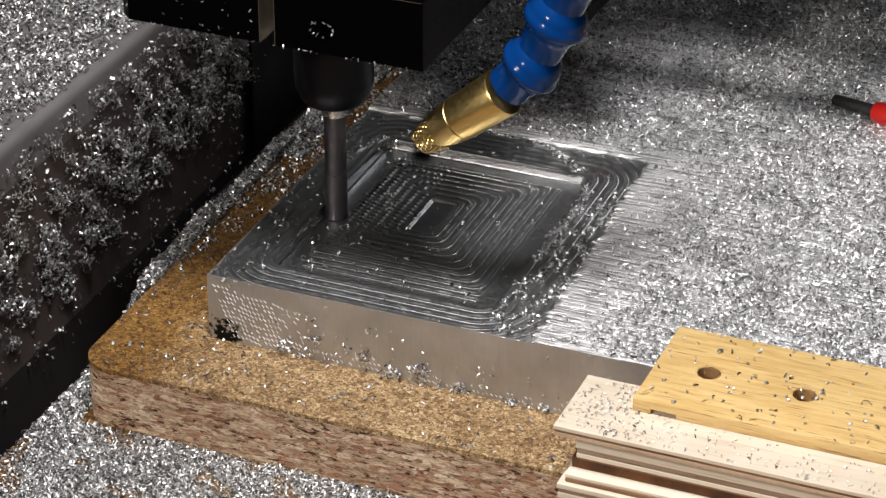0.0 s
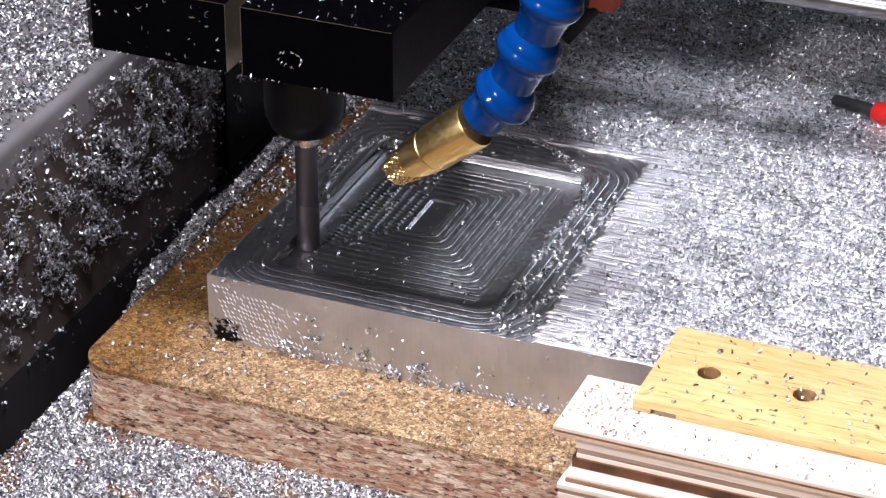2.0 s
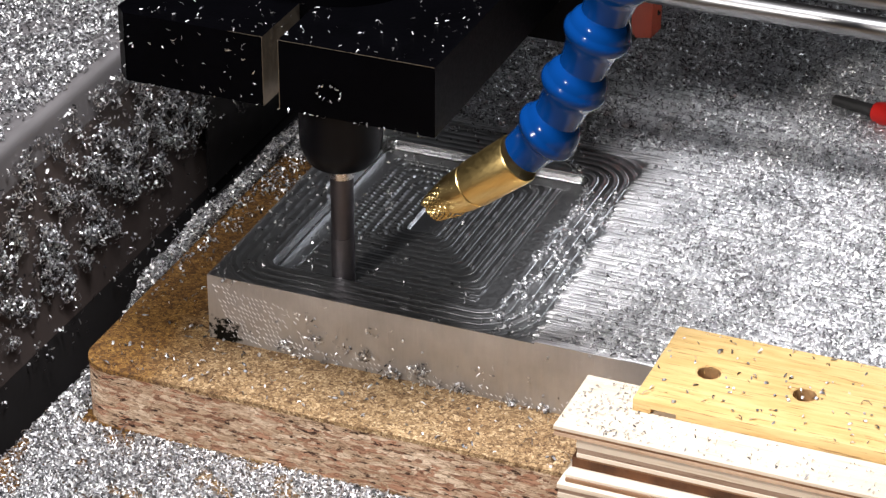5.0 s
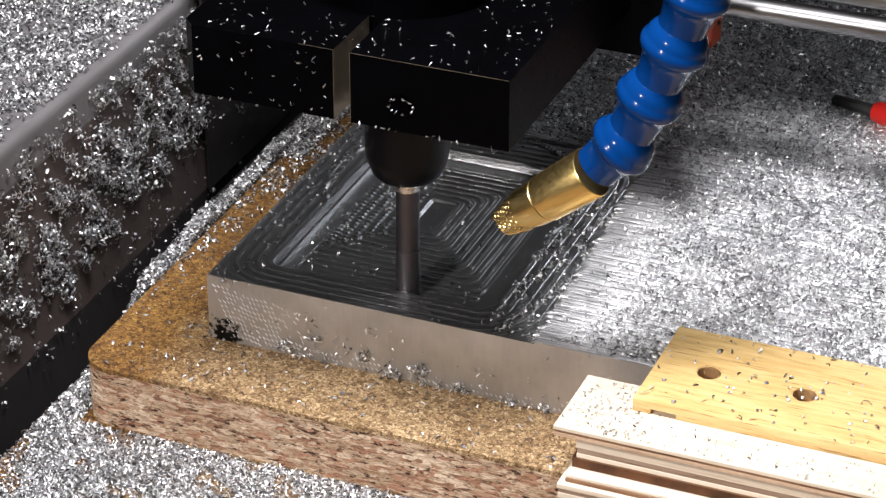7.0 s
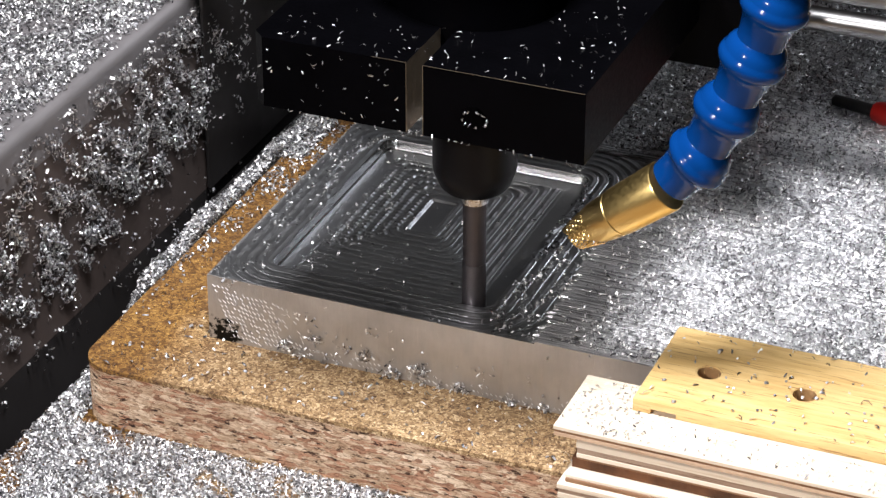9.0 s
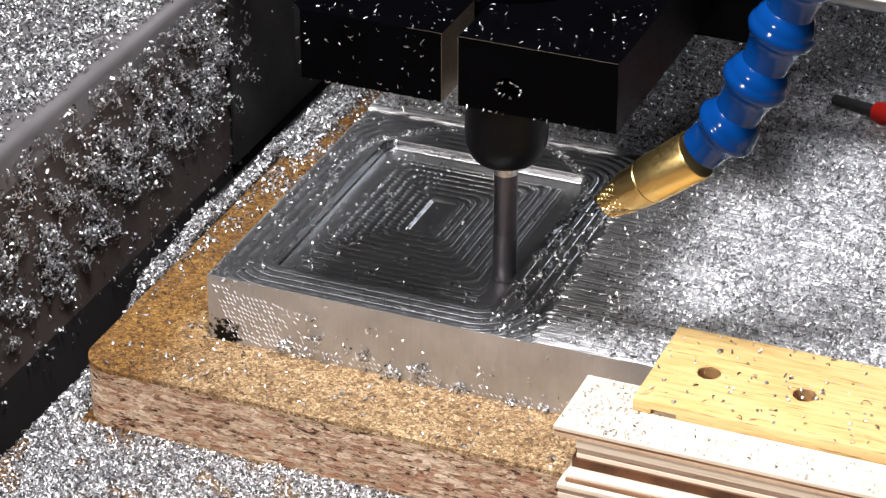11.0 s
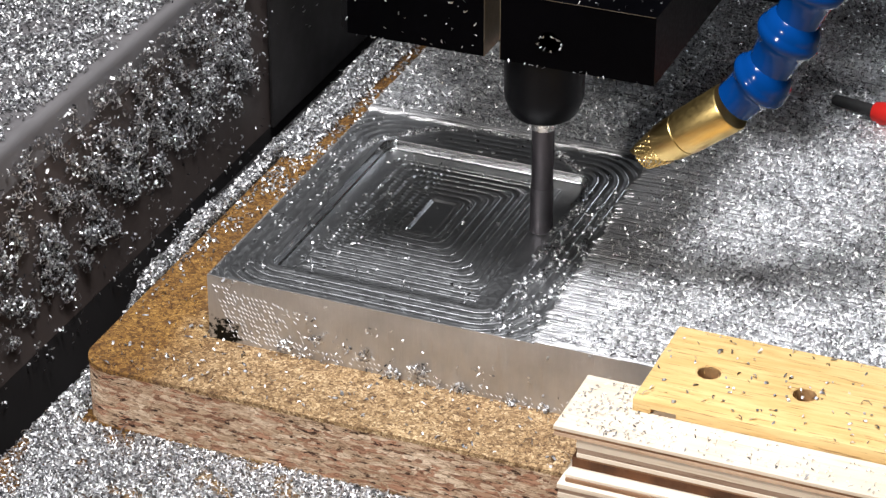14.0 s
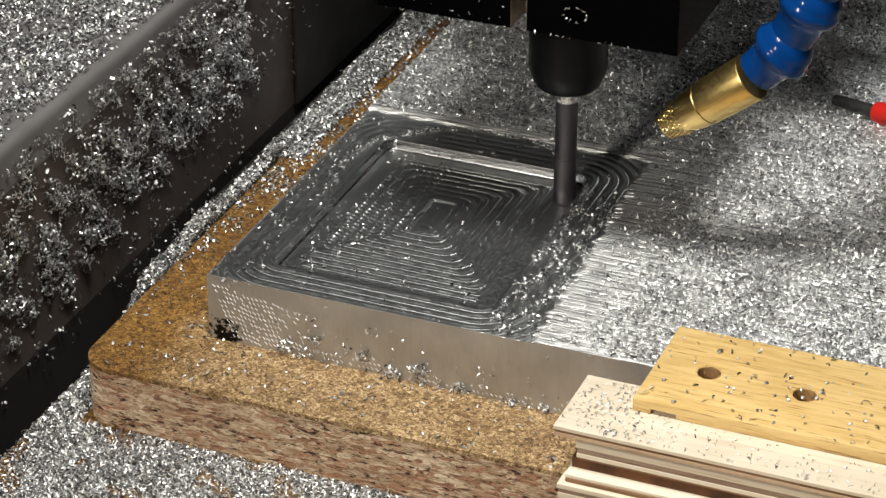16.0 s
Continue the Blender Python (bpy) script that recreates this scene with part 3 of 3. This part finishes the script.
def build_hose():
    t = thing("coolant_hose", "jointed blue plastic air hose with a knurled brass nozzle", "hose")
    y = 20.5
    c0, end = Vector((75.3, y, 57.9)), Vector((53.0, y + 1.0, 39.3))
    d = (end - c0).normalized()
    L = (end - c0).length
    prof = [(-0.3, 5.3), (-0.5, 5.6), (-0.5, 6.2), (0, 6.45), (14.6, 6.0), (14.8, 5.6), (15.2, 5.6), (15.4, 5.8), (21.5, 5.35), (22.0, 5.1), (33.0, 2.6)]
    bm = lathe([(a * MM, r * MM) for a, r in prof], c0 * MM, end * MM, 48)
    bmesh.ops.bisect_plane(bm, geom=bm.verts[:] + bm.edges[:] + bm.faces[:], plane_co=(0, 0, 35.6 * MM), plane_no=(0.10, 0, -1), clear_outer=True)
    bmesh.ops.holes_fill(bm, edges=[e for e in bm.edges if e.is_boundary])
    part("nozzle", bm, BRASS, t, "satin turned brass nozzle")
    bm = bmesh.new()
    qz = d.to_track_quat("Z", "X").to_matrix()
    for row in range(6):
        a = 22.6 + row * 1.15
        r = 5.02 - (a - 22.0) * 0.227
        n = 22
        for k in range(n):
            th = 2 * math.pi * (k + 0.5 * (row % 2)) / n
            o = c0 + qz @ Vector((r * math.cos(th), r * math.sin(th), a))
            if o.z < 36.2:
                continue
            out = qz @ Vector((math.cos(th), math.sin(th), 0))
            tan = qz @ Vector((-math.sin(th), math.cos(th), 0))
            w = 0.62
            vs = [bm.verts.new((o + tan * w) * MM), bm.verts.new((o + d * w) * MM), bm.verts.new((o - tan * w) * MM), bm.verts.new((o - d * w) * MM), bm.verts.new((o + out * 0.3) * MM)]
            for i in range(4):
                bm.faces.new((vs[i], vs[(i + 1) % 4], vs[4]))
    part("knurling", bm, BRASS, t, "diamond-knurled brass tip", 5)
    joints = [(75.6, 58.3), (83.4, 67.3), (89.6, 81.0), (95.0, 95.3), (99.3, 109.2), (102.0, 123.6), (103.4, 138.2), (103.8, 153.0), (103.8, 168.0)]
    seg = [(-12.4, 5.0), (-12.0, 5.7), (-8.5, 5.8), (-5.0, 6.3), (-3.2, 7.0), (-2.4, 7.7), (-1.6, 8.2), (-0.7, 8.35), (0.2, 8.15), (0.8, 7.75), (1.3, 7.6), (2.3, 7.4), (3.4, 6.8), (4.6, 5.8), (5.4, 4.8), (5.7, 4.0)]
    for k in range(1, len(joints)):
        p, q = Vector((joints[k][0], y, joints[k][1])), Vector((joints[k - 1][0], y, joints[k - 1][1]))
        up = (p - q).normalized()
        scale = (p - q).length / 14.6 if k > 1 else 0.82
        part("hose_joint", lathe([((a * scale if a < 0 else a) * MM, r * MM) for a, r in seg], p * MM, (p + up) * MM, 40), BLUE, t)
    part("valve_rod", lathe([(0, 2.0 * MM), (24 * MM, 2.0 * MM)], (44.3 * MM, 173.2 * MM, 9.2 * MM), (51.2 * MM, 181.5 * MM, 18.0 * MM), 20), DARK_RUBBER, t, "dark rod beside the hose")
    part("valve_lever", prism([(x * MM, y * MM) for x, y in ((46.5, 180.5), (50.0, 179.0), (57.0, 181.5), (57.5, 189.0), (47.0, 189.0))], 17.5 * MM, 44 * MM, 0.9 * MM), ORANGE, t, "orange-red plastic valve lever")
    return t


hose = build_hose()


GANTRY_FRONT = 146.0


def build_gantry():
    t = thing("gantry_rails", "pair of polished steel gantry shafts under an added beam out of view", "linear rail")
    for z, y in ((56.0, 131.0), (64.0, 133.0)):
        part("shaft", lathe([(0, 3.3 * MM), (0.62, 3.3 * MM)], (-0.28, y * MM, z * MM), (1, y * MM, z * MM), 32), SHAFT, t)
    # beam added out of view to shade the back of the plate from above
    part("gantry_shade_beam", box(-0.30, 0.36, 126 * MM, 190 * MM, 108 * MM, 200 * MM, 2 * MM), BLACK, t)
    part("side_plate", box(-58.8 * MM, -57.7 * MM, GANTRY_FRONT * MM, 0.34, -43 * MM, 140 * MM, 0.4 * MM), PLATE_AND_GAP_SHADE, t, "dark matt side plate of the gantry")
    for x in (-0.285, 0.345):
        part("shaft_block", box(x - 0.012, x + 0.012, 120 * MM, 146 * MM, 44 * MM if x > 0 else 25.5 * MM, 108 * MM, 2 * MM), BLACK, t)
    return t


gantry = build_gantry()


def build_tool():
    t = thing("hand_tool", "red-handled hand tool with a dark tip lying in the swarf", "hand tool")
    a, b = Vector((127.0, 160.5, 2.2)), Vector((142.5, 155.5, 3.0))
    d = (b - a).normalized()
    part("blade", lathe([(0, 0.5 * MM), (1 * MM, 1.7 * MM), (16 * MM, 2.0 * MM)], a * MM, b * MM, 16), DARK_RUBBER, t, "black tool tip")
    part("grip", lathe([(0, 1.5 * MM), (0.6 * MM, 2.8 * MM), (2.5 * MM, 3.4 * MM), (50 * MM, 3.6 * MM), (60 * MM, 4.5 * MM), (64 * MM, 2 * MM)], (b - d * 2.0) * MM, (b + d) * MM, 24), RED, t, "red plastic grip")
    return t


build_tool()


# ---- swarf ----
def flakes(name, places, normals, rng, length, width, label, lift=0.35, loose=True):
    """Curled chips: each a bent strip of two facets, laid at random round a place."""
    n = len(places)
    ax = rng.normal(size=(n, 3))
    ax -= normals * (ax * normals).sum(1, keepdims=True) * rng.uniform(0.35, 1.0, (n, 1))
    ax /= np.linalg.norm(ax, axis=1, keepdims=True)
    up = normals + rng.normal(size=(n, 3)) * 0.55
    side = np.cross(up, ax)
    side /= np.linalg.norm(side, axis=1, keepdims=True)
    up = np.cross(ax, side)
    L = (length * rng.lognormal(0, 0.35, (n, 1))) * MM
    w = (width * rng.lognormal(0, 0.3, (n, 1))) * MM
    curl = L * rng.uniform(0.05, 0.6, (n, 1))
    base = places + normals * (rng.uniform(0.0, lift, (n, 1)) * MM)
    v = np.empty((n, 8, 3))
    for k, (a, c) in enumerate(((-0.5, 0.0), (-0.2, 0.8), (0.2, 0.9), (0.45, 0.1))):
        mid = base + ax * L * a + up * curl * c + normals * 0.15 * MM
        v[:, 2 * k] = mid - side * w * (0.5 if k < 3 else 0.25)
        v[:, 2 * k + 1] = mid + side * w * (0.5 if k > 0 else 0.3)
    i = np.arange(n)[:, None] * 8
    f = np.concatenate([i + np.array([0, 1, 3, 2]), i + np.array([2, 3, 5, 4]), i + np.array([4, 5, 7, 6])], 1).reshape(-1, 4)
    me = bpy.data.meshes.new(name)
    me.from_pydata(v.reshape(-1, 3).tolist(), [], f.tolist())
    me.materials.append(SWARF)
    ob = new(name, me)
    return tagged(ob, label, "metal swarf", kind="stuff") if loose else tagged(ob, label, kind="stuff")


def scatter(name, x0, x1, y0, y1, z, count, chance, seed, length, width, label, lift=0.35):
    rng = np.random.default_rng(seed)
    x, y = rng.uniform(x0, x1, count), rng.uniform(y0, y1, count)
    keep = rng.uniform(0, 1, count) < chance(x, y)
    x, y = x[keep], y[keep]
    zz = z(x, y) if callable(z) else np.full_like(x, z)
    p = np.stack([x, y, zz], 1) * MM
    return flakes(name, p, np.tile([0.0, 0.0, 1.0], (len(x), 1)), rng, length, width, label, lift)


def plate_chance(x, y):
    edge = edge_line(np.clip(y, 0, 106))
    right = np.clip((x - edge - 2) / 24, 0.0, 1) ** 1.2
    behind = np.clip((y - 107) / 6, 0, 1)
    return np.maximum(right, behind) * np.clip(0.55 + 0.6 * patchy(x, y, 18, 2), 0, 1)


scatter("plate_swarf", 1, 215, 1, 258, 0.0, 125000, plate_chance, 11, 1.2, 0.32, "bright curled aluminium chips covering the plate", 1.2)


def field_chance(x, y):
    w = wall_distance(x, y)
    rightside = np.clip((x - 76) / 4, 0, 1) * np.clip(1.25 - np.abs(y - 35) / 50, 0, 1) * np.clip(2.2 * patchy(x, y, 6, 3) - 0.5, 0, 1)
    leftside = np.clip(-w / 3, 0, 1) * np.clip((14 - x) / 8, 0, 1) * 0.22 * patchy(x, y, 8, 63)
    floor = np.clip((w - 1) / 3, 0, 1) * 0.10 * np.clip((40 - x) / 20, 0.1, 1) * patchy(x, y, 12, 64)
    return np.clip((0.02 + rightside + leftside + floor) * (x < edge_line(y)), 0, 1)


scatter("pocket_swarf", 0.5, 93, 0.5, 106, lambda x, y: field_height(x, y), 11000, field_chance, 12, 1.0, 0.42, "loose aluminium chips lying in the milled rings", 0.5)


def arc_chance(x, y):
    """The ring of fine chips that the air jet has swept round the tool."""
    r = np.hypot(x - 42.8, y - 70.3)
    a = np.degrees(np.arctan2(y - 70.3, x - 42.8))
    arc = np.exp(-((r - 36.4) / 1.1) ** 2) * (wall_distance(x, y) < -0.3) * np.where((a > -45) & (a < 178), 1.0, 0.15)
    return np.clip(arc * (0.35 + 0.9 * patchy(x, y, 7, 65)) * (x < edge_line(y)), 0, 1)


scatter("swept_swarf", 0.5, 93, 0.5, 107, lambda x, y: field_height(x, y), 42000, arc_chance, 66, 0.7, 0.28, "curved line of fine chips swept aside by the air jet", 0.3)


def board_chance(x, y):
    left = np.clip((-23.0 + np.clip(y - 25, 0, 130) * 0.15 - x) / 4, 0, 1) * np.clip((y - 8) / 15, 0, 1) * (1.2 * patchy(y, x, 12, 6) + 0.05)
    return np.where((x < -0.4) | (y < -0.4), np.clip(0.02 + 0.06 * patchy(x, y, 10, 5) + left, 0, 1), 0)


scatter("board_swarf", -26, 115, -24, 240, -20.0, 40000, board_chance, 13, 1.2, 0.45, "sparse aluminium chips on the chipboard", 0.3)
CLUMPS = ((7, 0.0, 6), (22.5, -17, 40), (29.3, -7, 8), (31.6, -13, 30), (36, -18, 12), (39.8, -13.5, 12), (45.4, -14.5, 26), (48, -7, 6), (54, -19.5, 30),
          (61.5, -16, 70), (66, -19.5, 14), (73.5, -19, 34), (79.7, -11.5, 8), (87, -19.8, 30), (96, -19, 16), (52, -18, 12), (26, -19.6, 14))


def bed_chance(x, y):
    return np.where((x < -27.2) | (y < -25.4), np.clip((patchy(x, y, 20, 7) - 0.20) * 8, 0.25, 1), 0)


def bank_height(x, y):
    """Chips banked up against the side of the panel."""
    rise = np.clip((y - 8) / 14, 0, 1) * (0.86 + 0.22 * patchy(y, x, 30, 21))
    return TABLE / MM + 20.5 * rise * np.clip((x + 38.5) / 7, 0, 1) ** 0.7


scatter("bed_swarf", -37.3, 125, -80, -24.5, TABLE / MM, 78000, bed_chance, 15, 1.2, 0.29, "drift of aluminium chips on the machine bed", 0.9)
scatter("banked_swarf", -37.3, -27.2, -25, 235, bank_height, 14000, lambda x, y: 0.95 + 0 * x, 25, 1.3, 0.4, "chips banked up between panel and frame", 1.2)
def heap_height(x, y):
    return np.clip(-20.5 + (x + 27) * 0.95 + 2.0 * patchy(x, y, 12, 71), TABLE / MM - 6.9, -19.9)


scatter("heaped_swarf", -57.5, -20, 102, 240, heap_height, 22000, lambda x, y: np.clip((x + 27 + np.clip(y - 98, 0, 60) * 0.45) / 3 + 0.4 * patchy(x, y, 9, 72), 0, 1) * (x < -20.5), 26, 1.35, 0.45, "heap of chips behind the panel edge", 1.2)
scatter("frame_swarf", -230, -62, -60, 330, 25.0, 135000, lambda x, y: np.clip((-61.8 - x) / 3, 0, 1) * np.clip((patchy(x, y, 34, 9) - 0.1) * 6, 0.3, 1), 16, 1.45, 0.45, "thick layer of curled chips on the frame top", 1.0)


scatter("ply_swarf", 112, 215, -35.5, -12, 1.0, 3200, lambda x, y: np.clip(0.12 + 0.6 * patchy(x, y, 14, 31) * np.exp(-((x - 122) / 18) ** 2), 0, 1) * (1 - ((x > 127) & (y > -23))), 32, 0.85, 0.22, "dull chips strewn on the plywood", 0.15)
scatter("bar_swarf", 128, 215, -22, 14, 4.6, 420, lambda x, y: 0.1 + 0.5 * patchy(x, y, 16, 33), 34, 1.1, 0.5, "a few chips on the oak bar", 0.2)


def side_swarf():
    rng = np.random.default_rng(41)
    x, z, y = [], [], []
    for cx, cz, n in CLUMPS:
        x.append(rng.normal(cx, 1.3, n)), z.append(rng.normal(cz, 1.1, n)), y.append(-rng.exponential(0.5, n))
    x.append(rng.uniform(2, 108, 60)), z.append(-20 + rng.exponential(6, 60)), y.append(np.zeros(60))
    x, y, z = np.concatenate(x), np.concatenate(y), np.clip(np.concatenate(z), -19.9, -0.6)
    p = np.stack([x, y, z], 1) * MM
    flakes("side_swarf", p, np.tile([0.0, -1.0, 0.0], (len(x), 1)), rng, 1.0, 0.4, "clumps of chips clinging to the sawn side of the plate", 0.3)


side_swarf()


def face_swarf():
    rng = np.random.default_rng(17)
    n = 120000
    y, z = rng.uniform(-60, 240, n), rng.uniform(-52, 21, n)
    h = np.clip((z + 38.9) / 61.0, 0, 1)
    bare = np.clip(1.0 - (y - 138 - 10 * patchy(y, z, 9, 13)) / 10, 0.05, 1) * np.clip((z + 34 + 8 * patchy(y, z, 14, 12) - np.clip(y - 20, 0, 70) * 0.18) / 10, 0.03, 1)
    clump = 1.2 * patchy(y, z, 13, 10) + 0.9 * patchy(y, z, 5.3, 11) + 0.6 * patchy(y, z, 29, 15) + 0.5 * patchy(y, z, 2.1, 14) - 1.5
    clump = np.clip(clump + 0.42 * np.clip((y - 20) / 80, 0, 1), 0.0, 1)
    keep = rng.uniform(0, 1, n) < (0.03 + clump) * np.clip(1.75 - h * 1.5, 0.02, 1) * bare
    y, z, clump = y[keep], z[keep], clump[keep]
    p = np.stack([-60.0 + rng.uniform(0, 1, len(y)) * 2.2 * clump, y, z], 1) * MM
    flakes("clinging_swarf", p, np.tile([1.0, 0.0, 0.0], (len(y), 1)), rng, 1.15, 0.42, "chips clinging to the side of the frame", 0.5)


face_swarf()


def head_dust():
    """Chips caught on the black clamp; they ride with it."""
    rng = np.random.default_rng(51)
    n = 110
    top = np.stack([rng.uniform(-22, 59, n), 5.5 + rng.exponential(16, n), np.full(n, 86.35)], 1)
    heap = np.stack([rng.normal(50, 5, 45), rng.normal(34, 14, 45).clip(8, 88), np.full(45, 86.35)], 1)
    heap[:, 0] = heap[:, 0].clip(30, 59)
    front = np.stack([rng.uniform(-23, 15, 40), np.full(40, 4.65), rng.uniform(69, 85, 40)], 1)
    th = rng.uniform(0, 2 * math.pi, 26)
    ring = np.stack([33 + 3.2 * np.cos(th), np.full(26, 4.75), 75 + 2.0 * np.sin(th) - 0.3], 1)
    low = np.stack([rng.uniform(-20, 58, 26), np.full(26, 4.7), np.full(26, 68.1)], 1)
    p = np.concatenate([top, heap, front, ring, low]) * MM
    nrm = np.concatenate([np.tile([0.0, 0.0, 1.0], (n + 45, 1)), np.tile([0.0, -1.0, 0.0], (92, 1))])
    ob = flakes("caught_swarf", p, nrm, rng, 0.9, 0.18, "stray bright chips caught on the clamp", 0.05, False)
    ob.parent = head


head_dust()


# ---- what moves ----
def head_offset(t):
    """Where the tool has got to, mm from its place at the start."""
    speed = 9.33
    r1, r2 = 4.9, 2.6
    yb, xr = -32.2, 55.47
    legs = [("line", (0, 0), (0, yb + r1)), ("arc", (r1, yb + r1), r1, 180, 270), ("line", (r1, yb), (xr - r2, yb)),
            ("arc", (xr - r2, yb + r2), r2, 270, 360), ("line", (xr, yb + r2), (xr, 60))]
    s = speed * t
    for leg in legs:
        if leg[0] == "line":
            (ax, ay), (bx, by) = leg[1], leg[2]
            n = math.hypot(bx - ax, by - ay)
            if s <= n:
                return ax + (bx - ax) * s / n, ay + (by - ay) * s / n
        else:
            (cx, cy), r, a0, a1 = leg[1:]
            n = r * radians(a1 - a0)
            if s <= n:
                th = radians(a0) + s / r
                return cx + r * math.cos(th), cy + r * math.sin(th)
        s -= n
    return xr, 60


def motions():
    times = [k / 10 for k in range(161)]
    at = {t: head_offset(t) for t in times}
    rows = [(t, pose(at[t][0] * MM, at[t][1] * MM, 0)) for t in times]
    walk(head, rows)
    walk(hose, rows)
    walk(gantry, [(t, pose(0, at[t][1] * MM, 0)) for t in times])


motions()
